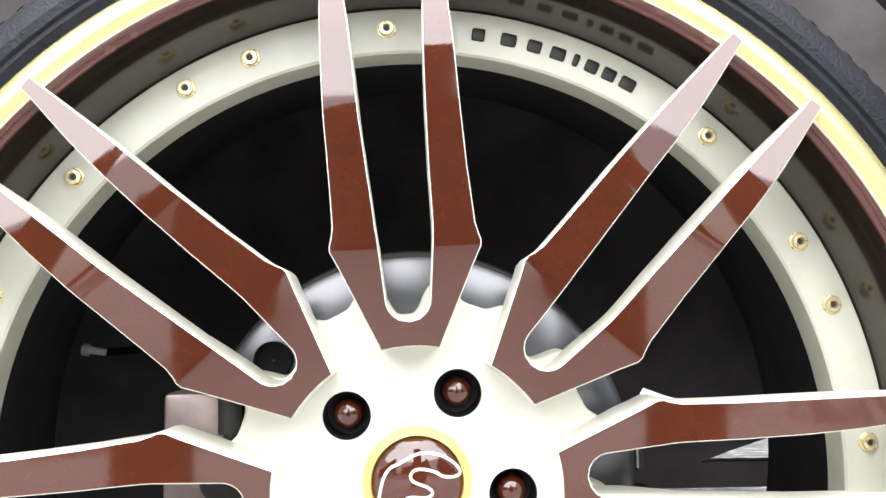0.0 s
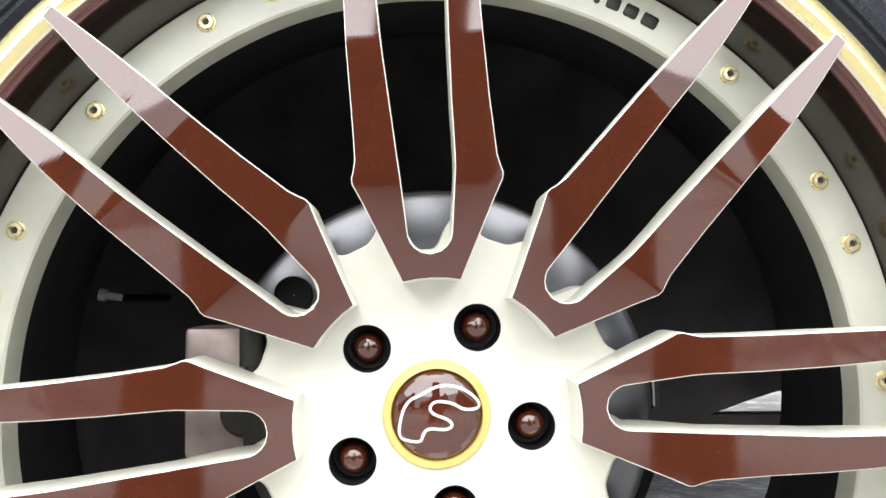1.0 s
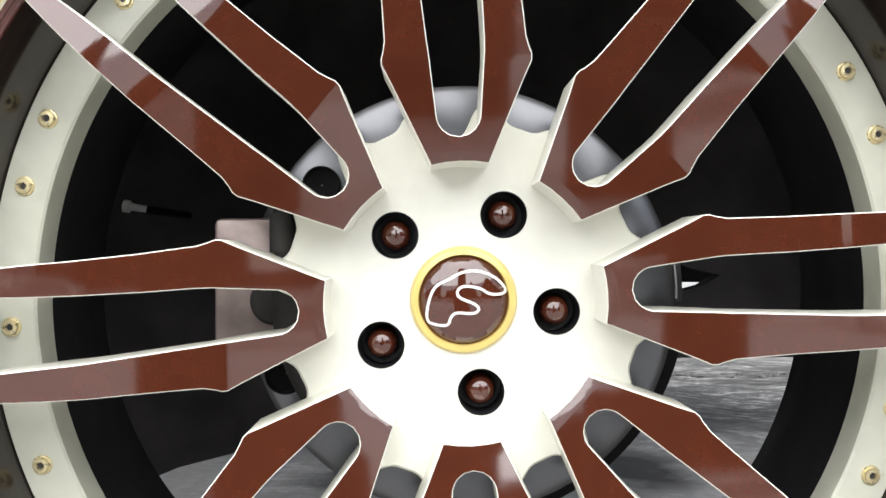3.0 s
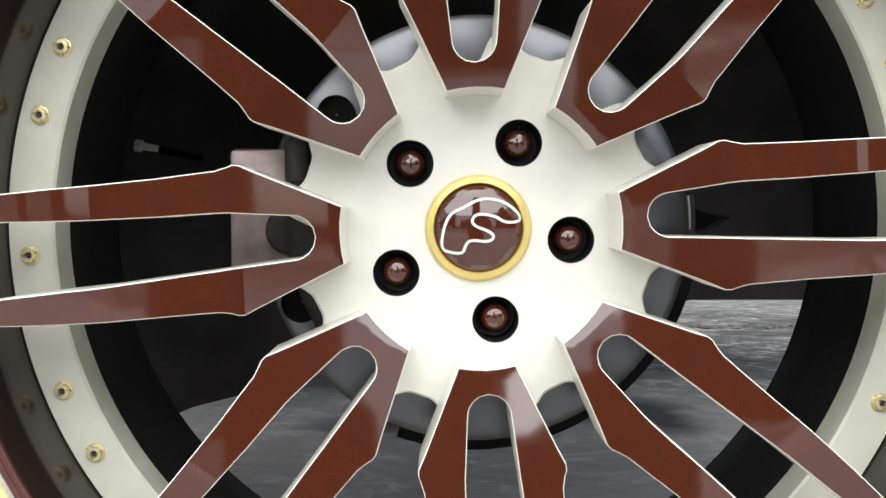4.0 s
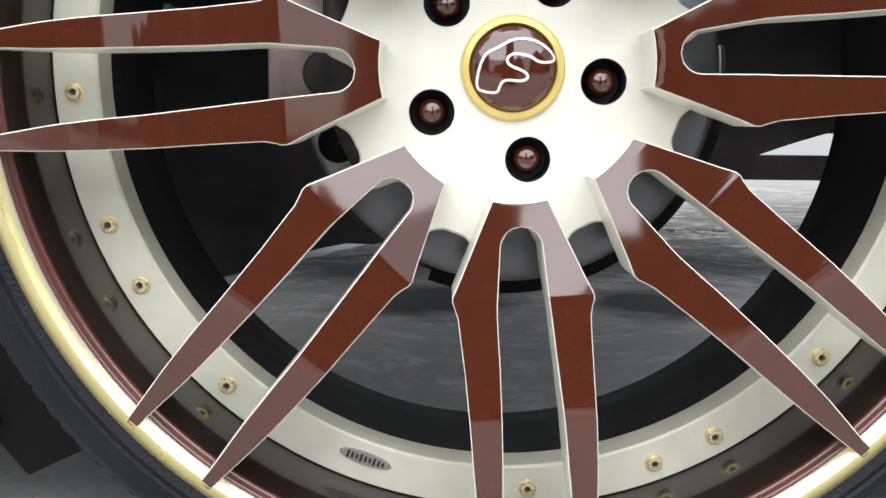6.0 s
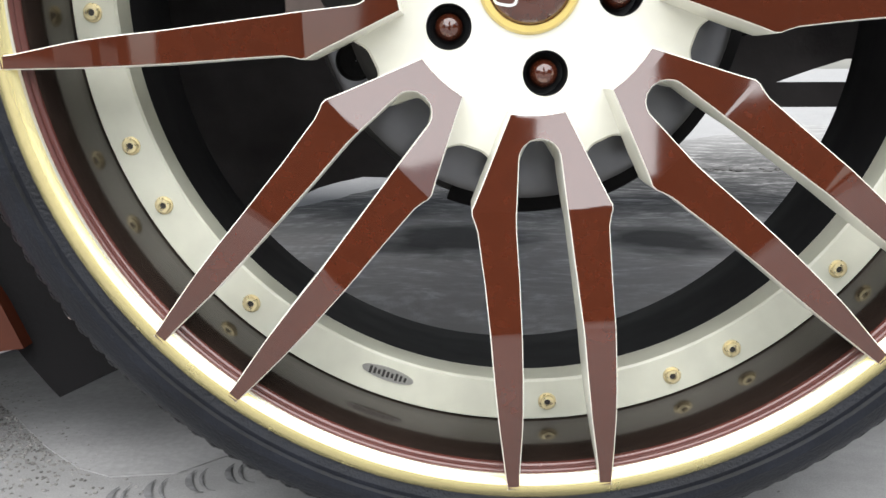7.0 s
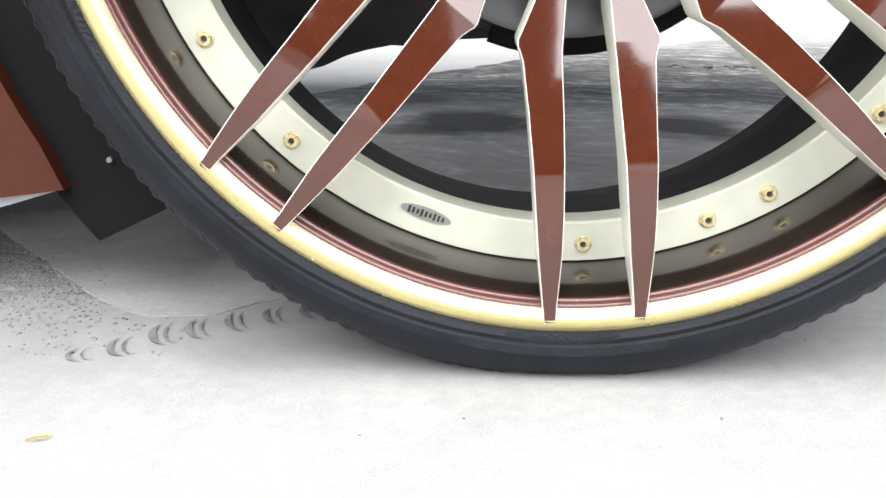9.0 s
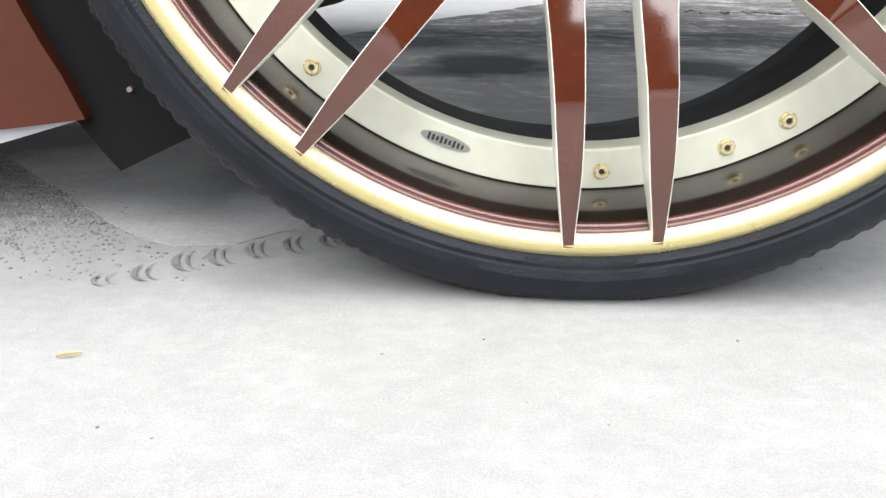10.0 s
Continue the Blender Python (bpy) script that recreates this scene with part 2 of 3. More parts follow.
# its three ovals put the shade of car and tyre into the colour
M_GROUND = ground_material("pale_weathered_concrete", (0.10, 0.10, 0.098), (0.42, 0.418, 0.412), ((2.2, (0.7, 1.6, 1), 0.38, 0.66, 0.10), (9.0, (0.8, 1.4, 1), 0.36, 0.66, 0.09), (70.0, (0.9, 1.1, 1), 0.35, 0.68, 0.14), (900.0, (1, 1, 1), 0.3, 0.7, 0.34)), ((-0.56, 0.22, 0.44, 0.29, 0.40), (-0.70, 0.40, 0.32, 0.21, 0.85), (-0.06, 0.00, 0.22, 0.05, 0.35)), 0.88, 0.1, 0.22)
# car's shade put into this grey; streaks and oil spots are the ground's own
M_SHADED_GROUND = ground_material("worn_grey_shaded_ground", (0.022, 0.021, 0.020), (0.56, 0.55, 0.53), ((1.6, (0.8, 1.3, 1), 0.42, 0.60, 0.25), (5.0, (0.6, 1.3, 1), 0.46, 0.54, 0.55), (17.0, (0.8, 1.2, 1), 0.45, 0.55, 0.60), (60.0, (0.7, 1.2, 1), 0.43, 0.57, 0.62), (400.0, (0.8, 1, 1), 0.3, 0.7, 0.45)),
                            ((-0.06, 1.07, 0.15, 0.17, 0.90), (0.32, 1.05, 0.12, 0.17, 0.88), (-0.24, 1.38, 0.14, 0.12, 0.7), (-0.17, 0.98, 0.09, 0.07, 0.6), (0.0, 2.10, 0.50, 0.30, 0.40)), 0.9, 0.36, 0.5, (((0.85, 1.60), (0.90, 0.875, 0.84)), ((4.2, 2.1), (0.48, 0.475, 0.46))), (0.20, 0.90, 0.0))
bm = bmesh.new()
bmesh.ops.create_grid(bm, x_segments=40, y_segments=40, size=400)
ground = tagged(link("ground", bm, M_GROUND, smooth=False), "pale weathered concrete ground with grey wear marks and painted shade by the car", "ground", kind="structure")

# darker sheets laid on the concrete, behind the car and beside its wheel, with the car's shade put into their colour
def laid(pts, seed, top=0.0012, rough=0.007):
    """A thin ragged-edged sheet on the ground."""
    bm = bmesh.new()
    shake = random.Random(seed)
    fine = []
    for i, a in enumerate(pts):
        b = pts[(i + 1) % len(pts)]
        d = math.hypot(b[0] - a[0], b[1] - a[1])
        n = max(1, min(24, int(d / 0.04)))
        for k in range(n):
            f = k / n
            w = min(0.05, rough + 0.006 * d)
            fine.append((a[0] + (b[0] - a[0]) * f + shake.uniform(-w, w), a[1] + (b[1] - a[1]) * f + shake.uniform(-w, w) * 0.5))
    vs = [bm.verts.new((x, y, top)) for x, y in fine]
    lo = [bm.verts.new((x, y, -0.004)) for x, y in fine]
    n = len(vs)
    for i in range(n):
        bm.faces.new((vs[i], vs[(i + 1) % n], lo[(i + 1) % n], lo[i]))
    bmesh.ops.triangle_fill(bm, use_beauty=False, edges=[bm.edges.get((vs[i], vs[(i + 1) % n])) for i in range(n)])
    return bm


SHADED_GROUND = [(-0.70, 0.66), (-0.44, 0.66), (-0.33, 0.44), (-0.20, 0.26), (0.0, 0.22), (30.0, 0.22), (30.0, 7.0), (12.0, 6.0), (3.0, 4.9), (1.9, 4.5), (1.4, 4.0), (1.0, 3.50), (0.73, 3.10), (0.42, 2.82), (0.12, 2.42), (-0.06, 2.10), (-0.24, 1.82), (-0.36, 1.55), (-0.46, 1.36), (-0.55, 1.20), (-0.66, 1.00)]
tagged(link("road", laid(SHADED_GROUND, 3), M_SHADED_GROUND, smooth=False), "worn grey ground patch painting the car's shade, with dark oil-stained spots", "asphalt", kind="structure")
# smooth concrete greyed for the shade by the tyre, deepest in one painted oval
M_SHADED_APRON = ground_material("smooth_grey_shaded_concrete", (0.030, 0.030, 0.031), (0.34, 0.338, 0.336), ((3.0, (1, 1, 1), 0.40, 0.62, 0.15), (22.0, (0.8, 1.2, 1), 0.38, 0.64, 0.15), (180.0, (1, 1, 1), 0.35, 0.68, 0.15)), ((-0.62, 0.42, 0.17, 0.13, 0.85),), 0.9, 0.1, 0.15)
SHADED_APRON = [(-0.80, 0.62), (-0.607, 0.365), (-0.520, 0.262), (-0.446, 0.187), (-0.381, 0.115), (-0.345, 0.075), (-0.310, 0.060), (-0.262, 0.068), (-0.231, 0.098), (-0.17, 0.13), (-0.12, 0.20), (-0.21, 0.245), (-0.345, 0.43), (-0.455, 0.64), (-0.70, 0.64)]
tagged(link("shaded_pavement", laid(SHADED_APRON, 5, 0.0010, 0.003), M_SHADED_APRON, smooth=False), "smooth grey concrete apron beside the tyre, with the car's shade painted in", "concrete", kind="structure")

# an unseen patchy dark strip behind the viewer, added to dim the spoke reflections
M_DARK_STRIP = ground_material("patchy_dark_strip", (0.045, 0.045, 0.045), (0.50, 0.49, 0.47), ((0.5, (1.0, 0.5, 1), 0.44, 0.58, 0.8), (1.6, (1.0, 0.4, 1), 0.42, 0.58, 0.7), (40.0, (1, 1, 1), 0.35, 0.66, 0.3)), (), 0.9, 0.4, 0.2)
bm = boxed(-30, 30, -13.9, -3.6, -0.02, 0.004)
tagged(link("road", bm, M_DARK_STRIP, smooth=False), "unseen patchy dark strip added to dim the spoke reflections", "road", kind="structure")

# unseen backdrop behind the viewer, added to shape reflections: a dark wall with a ragged top, low in the middle, and a
# stepped block nearer by
SKYLINE = ((-30, 4.2), (-13, 4.6), (-9, 4.9), (-5.3, 4.0), (-5.1, 0.35), (-3.6, 0.3), (-3.4, 1.9), (-1.6, 1.8), (-0.8, 2.6), (0.4, 2.4), (1.2, 2.6), (1.7, 2.9), (2.1, 3.6), (2.6, 3.5), (2.8, 1.9), (3.2, 1.6), (3.3, 0.3), (4.6, 0.35), (4.8, 2.4), (5.4, 4.0), (7.5, 5.6), (9.5, 5.0), (13.0, 4.6), (30, 4.4))
skyline_rng = random.Random(21)
waves = [(0.9 * 1.62 ** k, skyline_rng.uniform(0, 6.3), 0.05 / 1.18 ** k) for k in range(6)]


def skyline(x):
    for (xa, za), (xb, zb) in zip(SKYLINE, SKYLINE[1:]):
        if x <= xb:
            z = za + (zb - za) * (x - xa) / (xb - xa)
            break
    return z * (1 + sum(a * math.sin(f * x + p) for f, p, a in waves))


bm = bmesh.new()
prev = None
for i in range(1201):
    x = -30 + 0.05 * i
    top = skyline(min(x, 29.9))
    now = [bm.verts.new((x, y, z)) for y, z in ((-14.0, -0.02), (-14.0, top), (-14.3, top), (-14.3, -0.02))]
    if prev:
        for j in range(3):
            bm.faces.new((prev[j], now[j], now[j + 1], prev[j + 1]))
    prev = now
tagged(link("reflection_wall", bm, M_SHADE, smooth=False), "unseen dark wall with a ragged top, added for the spoke reflections", "wall", kind="structure")
# pale strips out of view, added as reflectors for bright bands on the spokes
bm = boxed(-8.6, -5.9, -13.99, -13.95, 0.0, 0.62)
boxed(-17.5, -10.2, -13.99, -13.95, 0.0, 0.5, bm=bm)
tagged(link("reflection_strips", bm, M_CREAM, smooth=False), "unseen pale strips added to brighten the spoke reflections", "wall", kind="structure")
# unseen block added in place of the viewer, darkening the spoke reflections
bm = boxed(-0.17, 0.20, -1.9, -1.6, 0, 0.53, 0.02)
boxed(-0.10, 0.115, -1.88, -1.62, 0.53, 1.28, 0.02, bm=bm)
tagged(link("viewer_stand_in", bm, M_SHADE, smooth=False), "unseen dark stepped block standing in for the viewer's body in reflections", "wall", kind="structure")

# ---- wheel ----
car = new("car")
tagged(car, "brown car standing on a brown and cream multi-spoke alloy wheel", "car")
wheel = part("wheel", turned([(0.2632, 0.0362), (0.2662, 0.060), (0.2745, 0.130), (0.2822, 0.183), (0.2850, 0.187), (0.2950, 0.190), (0.3100, 0.220), (0.3140, 0.220), (0.3050, 0.180), (0.2880, 0.150), (0.2820, 0.060), (0.2900, 0.040)], 160), M_BARREL, car, "multi-spoke alloy wheel with a dark barrel")
wheel.location = (0, 0, HUB)

# tyre, flattened where it stands
TYRE = [(0.3150, -0.020), (0.3200, -0.032), (0.3245, -0.0385), (0.3300, -0.0410), (0.3330, -0.0405), (0.3345, -0.0425), (0.3400, -0.0425), (0.3420, -0.0412), (0.3490, -0.0380), (0.3560, -0.0310),
        (0.3620, -0.0220), (0.3670, -0.0110), (0.3705, 0.0020), (0.3725, 0.0180), (0.3730, 0.0900), (0.3725, 0.1850), (0.3690, 0.2150), (0.3580, 0.2360), (0.3400, 0.2420), (0.3200, 0.2330), (0.3150, 0.2200)]


def tread(i, j, r, y):
    if 10 <= j <= 16 and i % 6 == 0:
        return r - (0.0014 if j < 12 else 0.0036), y
    return r, y


bm = turned(TYRE, 960, True, tread)
for v in bm.verts:
    if v.co.z < -HUB + 0.03:
        over = (-HUB + 0.03) - v.co.z
        if v.co.y < 0.0:
            v.co.y -= 0.006 * over / 0.03
        v.co.z = max(v.co.z, -HUB + 0.0005)
for f in bm.faces:
    c = f.calc_center_median()
    f.material_index = 1 if math.hypot(c.x, c.z) > 0.3545 else 0
for i in range(160):  # shoulder ribs of the tread
    a = radians(2.25 * i + 1.1)
    ends = []
    for r, y in ((0.3590, -0.0270), (0.3655, -0.0165), (0.3705, -0.0030), (0.3732, 0.0180)):
        for w in (-0.0022, 0.0022):
            for d in (0.0, -0.0016):
                z = r * math.cos(a) - w * math.sin(a)
                ends.append(bm.verts.new((r * math.sin(a) + w * math.cos(a), y + d + 0.0012, max(z, -HUB + 0.0008))))
    for k in range(3):
        q = ends[4 * k:4 * k + 8]
        for m in ((1, 3, 7, 5), (0, 1, 5, 4), (2, 6, 7, 3)):
            bm.faces.new([q[n] for n in m]).material_index = 1
    bm.faces.new([ends[n] for n in (0, 2, 3, 1)]).material_index = 1
part("tyre", bm, [M_RUBBER, M_TREAD], wheel, "low-profile black rubber tyre with a dusty tread", angle=30)

# rim: barrel, bolted ring, dish, brown step and polished lip
ring = part("bolted_ring", turned([(0.2628, 0.0360), (0.2631, 0.0200), (0.2638, 0.0154), (0.2654, 0.0140), (0.2918, 0.0140), (0.2925, 0.0150), (0.2925, 0.0360)], 224), M_RING, wheel, "cream ring studded with small bolts", angle=25)
part("dish", turned([(0.2927, 0.0165), (0.2931, 0.0155), (0.2942, 0.0050), (0.2954, -0.0070), (0.2970, -0.0180), (0.2992, -0.0275), (0.3022, -0.0360), (0.3036, -0.0360), (0.3050, 0.0160)], 224), M_DISH, wheel, "gloss black deep dish wall")
part("lip_step", turned([(0.3018, -0.0350), (0.3020, -0.0366), (0.3027, -0.0376), (0.3037, -0.0381), (0.3048, -0.0382), (0.3050, -0.0387), (0.3053, -0.0395), (0.3060, -0.0401), (0.3068, -0.0404), (0.3076, -0.0403), (0.3082, -0.0398), (0.3082, -0.0300)], 224), M_STEP, wheel, "reddish brown painted step of the lip", angle=50)
lip = part("lip", turned([(0.3070, -0.0380), (0.3075, -0.0412), (0.3085, -0.0428), (0.3114, -0.0456), (0.3130, -0.0464), (0.3150, -0.0463), (0.3204, -0.0433), (0.3237, -0.0405), (0.3247, -0.0380), (0.3240, -0.0300), (0.3180, -0.0280), (0.3090, -0.0300)], 256), [M_CHROME, M_LIPGOLD], wheel, "polished rim lip with a golden outer edge", angle=22)
for f in lip.data.polygons:
    f.material_index = 1 if math.hypot(f.center.x, f.center.z) > 0.3090 else 0


def smoothstep(a, b, x):
    x = min(1, max(0, (x - a) / (b - a)))
    return x * x * (3 - 2 * x)


# hub: recessed face with scalloped pockets, skirt flaring to the back
def hub_mesh():
    bm = bmesh.new()
    steps = 640
    loops = []
    for i in range(steps):
        a = 2 * math.pi * i / steps
        s = (math.degrees(a) - SPOKE_TURN) % 45
        pocket = math.exp(-((s - 22.5) / 7.2) ** 4)
        slot = math.exp(-(min(s, 45 - s) / 6.0) ** 4)
        edge = 0.1180 - 0.0085 * pocket - 0.0190 * slot
        prof = ((edge - 0.0015, 0.0), (edge, 0.0015), (edge + 0.0008, 0.0290), (edge - 0.012, 0.0290))
        loops.append([bm.verts.new((r * math.sin(a), y, r * math.cos(a))) for r, y in prof])
    for i in range(steps):
        a, b = loops[i], loops[(i + 1) % steps]
        for j in range(len(a) - 1):
            f = bm.faces.new((a[j], b[j], b[j + 1], a[j + 1]))
            f.material_index = 0
    edges = [bm.edges.get((loops[i][0], loops[(i + 1) % steps][0])) for i in range(steps)]
    for cx, cz, r, n in [(0.0, 0.0, 0.030, 64)] + [(0.05715 * math.sin(radians(LUG_TURN + 72 * k)), 0.05715 * math.cos(radians(LUG_TURN + 72 * k)), 0.0142, 40) for k in range(5)]:
        vs = [bm.verts.new((cx + r * math.sin(2 * math.pi * i / n), 0.0, cz + r * math.cos(2 * math.pi * i / n))) for i in range(n)]
        edges += [bm.edges.new((vs[i], vs[(i + 1) % n])) for i in range(n)]
    made = bmesh.ops.triangle_fill(bm, use_beauty=True, edges=edges, normal=(0, -1, 0))
    for f in made["geom"]:
        if isinstance(f, bmesh.types.BMFace):
            f.material_index = 0
    return bm


hub = part("hub", hub_mesh(), M_CREAM, wheel, "cream hub face with scalloped edge", angle=30)
# the skirt stops on the side of the caliper
SKIRT = [(0.0850, 0.0275), (0.1120, 0.0272), (0.1190, 0.0274), (0.1240, 0.0280), (0.1285, 0.0289), (0.1325, 0.0302), (0.1355, 0.0316), (0.1378, 0.0332), (0.1380, 0.0440), (0.0850, 0.0450)]
bm = bmesh.new()
prev = None
for i in range(181):
    a = radians(-60 + 316 * i / 180)
    now = [bm.verts.new((r * math.sin(a), y, r * math.cos(a) - 0.0020)) for r, y in SKIRT]
    for j in range(len(now)):
        if prev:
            bm.faces.new((prev[j], now[j], now[(j + 1) % len(now)], prev[(j + 1) % len(now)]))
    if i in (0, 180):
        bm.faces.new(now)
    prev = now
part("hub_skirt", bm, M_SILVER, wheel, "bare aluminium skirt behind the hub face", angle=30)
for r, deg, size in ((0.1140, -51.2, 0.0120), (0.1215, -113.2, 0.0130)):
    hole = part("hub_port", turned([(size, 0.0), (size * 0.95, -0.0008), (size * 0.88, 0.0), (size * 0.80, 0.0030), (size * 0.4, 0.0044), (size * 0.05, 0.0046), (size * 0.05, 0.016), (size, 0.016)], 32), M_LINER, wheel, "dark round port in the skirt")
    hole.location = (r * math.sin(radians(deg)), 0.0215, r * math.cos(radians(deg)))

# lug holes and nuts
hole_first = nut_first = None
for i in range(5):
    a = radians(LUG_TURN + 72 * i)
    x, z = 0.05715 * math.sin(a), 0.05715 * math.cos(a)
    if hole_first is None:
        hole_first = hole = part("lug_hole", turned([(0.0143, -0.0003), (0.0140, -0.0003), (0.0137, 0.0060), (0.0134, 0.0240), (0.0004, 0.0250), (0.0004, 0.0260), (0.0143, 0.0260)], 40), M_BLACK, wheel, "black-lined lug hole")
        bm = turned([(0.0003, 0.0030), (0.0030, 0.0032), (0.0058, 0.0040), (0.0078, 0.0060), (0.0086, 0.0090), (0.0090, 0.0120), (0.0104, 0.0200), (0.0104, 0.0245), (0.0003, 0.0245)], 32)
        nut_first = nut = part("lug_nut", bm, M_BROWN, wheel, "rounded brown lug nut")
    else:
        hole, nut = new("lug_hole", hole_first.data), new("lug_nut", nut_first.data)
        hole.parent = nut.parent = wheel
    hole.location = nut.location = (x, 0, z)

# centre cap
part("cap_ring", turned([(0.0270, -0.0030), (0.0276, -0.0046), (0.0308, -0.0040), (0.0326, -0.0010), (0.0326, 0.0030), (0.0270, 0.0030)], 72), M_GOLDPAINT, wheel, "gold ring round the cap")
part("centre_cap", turned([(0.0003, -0.0086), (0.0060, -0.0084), (0.0105, -0.0080), (0.0190, -0.0066), (0.0246, -0.0046), (0.0270, -0.0018), (0.0270, 0.0040), (0.0003, 0.0040)], 72), M_BROWN, wheel, "domed brown centre cap with a white line emblem")


def line_shape(points, width, height, yfun):
    """A raised band along a flat path in x and z, closed."""
    bm = bmesh.new()
    n = len(points)
    left, right, up_l, up_r = [], [], [], []
    for i, (x, z) in enumerate(points):
        d = Vector(points[(i + 1) % n]) - Vector(points[i - 1])
        d = d.normalized() if d.length else Vector((1, 0))
        nx, nz = -d.y * width / 2, d.x * width / 2
        for s, lo, hi in ((1, left, up_l), (-1, right, up_r)):
            px, pz = x + s * nx, z + s * nz
            y = yfun(px, pz)
            lo.append(bm.verts.new((px, y + 0.001, pz)))
            hi.append(bm.verts.new((px, y - height, pz)))
    for i in range(n):
        k = (i + 1) % n
        bm.faces.new((up_l[i], up_l[k], up_r[k], up_r[i]))
        bm.faces.new((left[i], left[k], up_l[k], up_l[i]))
        bm.faces.new((right[i], right[k], up_r[k], up_r[i]))
    return bm


CAP = ((0.0003, -0.0085), (0.0105, -0.0080), (0.0190, -0.0066), (0.0246, -0.0046), (0.0270, -0.0018))


def dome(x, z):
    r = math.hypot(x, z)
    for (a, ya), (b, yb) in zip(CAP, CAP[1:]):
        if r <= b:
            return ya + (yb - ya) * max(0.0, r - a) / (b - a)
    return CAP[-1][1]


def rounded(points, cuts=4):
    """Corner-cut a closed path."""
    for _ in range(cuts):
        q = []
        for i, a in enumerate(points):
            b = points[(i + 1) % len(points)]
            q += [(a[0] * 0.75 + b[0] * 0.25, a[1] * 0.75 + b[1] * 0.25), (a[0] * 0.25 + b[0] * 0.75, a[1] * 0.25 + b[1] * 0.75)]
        points = q
    return points


EMBLEM = [(-23.1, -12.7), (-21.2, 0.6), (-17.1, 9.1), (-9.9, 12.1), (-3.1, 16.2), (3.3, 18.0), (12.1, 17.1), (19.8, 13.2), (25.6, 7.2), (24.5, 3.9), (15.4, 3.4), (10.1, 7.4), (-0.6, 9.1), (-4.6, 5.5), (-3.1, 1.4), (6.6, -1.9), (9.5, -5.4), (5.7, -8.3), (-5.3, -6.9), (-8.3, -10.5), (-9.4, -15.3), (-16.5, -14.9)]
part("emblem", line_shape(rounded([(x / 1000, z / 1000) for x, z in EMBLEM], 2), 0.0017, 0.0006, dome), M_WHITE, wheel, "white outline emblem")


# spokes: twin legs from one root, brown faces and cream flanks
def face_depth(u):
    pts = ((0.078, -0.0369), (0.095, -0.0406), (0.1355, -0.0495), (0.207, -0.0608), (0.227, -0.0617), (0.245, -0.0616), (0.260, -0.0600), (0.280, -0.0556), (0.316, -0.0455))
    for (a, ya), (b, yb) in zip(pts, pts[1:]):
        if u <= b:
            f = max(0, (u - a) / (b - a))
            return ya + (yb - ya) * f
    return pts[-1][1]


def back_depth(u):
    pts = ((0.078, 0.002), (0.120, 0.000), (0.150, -0.018), (0.250, -0.026), (0.290, -0.034), (0.316, -0.0400))
    for (a, ya), (b, yb) in zip(pts, pts[1:]):
        if u <= b:
            f = max(0, (u - a) / (b - a))
            return ya + (yb - ya) * f
    return pts[-1][1]


OUTER = ((0.0790, 0.0166), (0.1255, 0.0377), (0.1340, 0.0419), (0.1375, 0.0421), (0.1405, 0.0410), (0.1470, 0.0394), (0.1770, 0.0382), (0.2100, 0.0376), (0.2350, 0.0371), (0.2650, 0.0361), (0.3040, 0.0338), (0.3155, 0.0331))
INNER = ((0.1070, 0.0124), (0.1450, 0.0157), (0.1770, 0.0168), (0.2100, 0.0183), (0.2350, 0.0192), (0.2650, 0.0208), (0.3040, 0.0246), (0.3155, 0.0250))


LEAN = ((0.070, 1.1), (0.140, 1.1), (0.177, 0.40), (0.210, 0.05), (0.316, -0.15))


def along(table, u):
    for (a, va), (b, vb) in zip(table, table[1:]):
        if u <= b:
            return va + (vb - va) * max(0, (u - a) / (b - a))
    return table[-1][1]


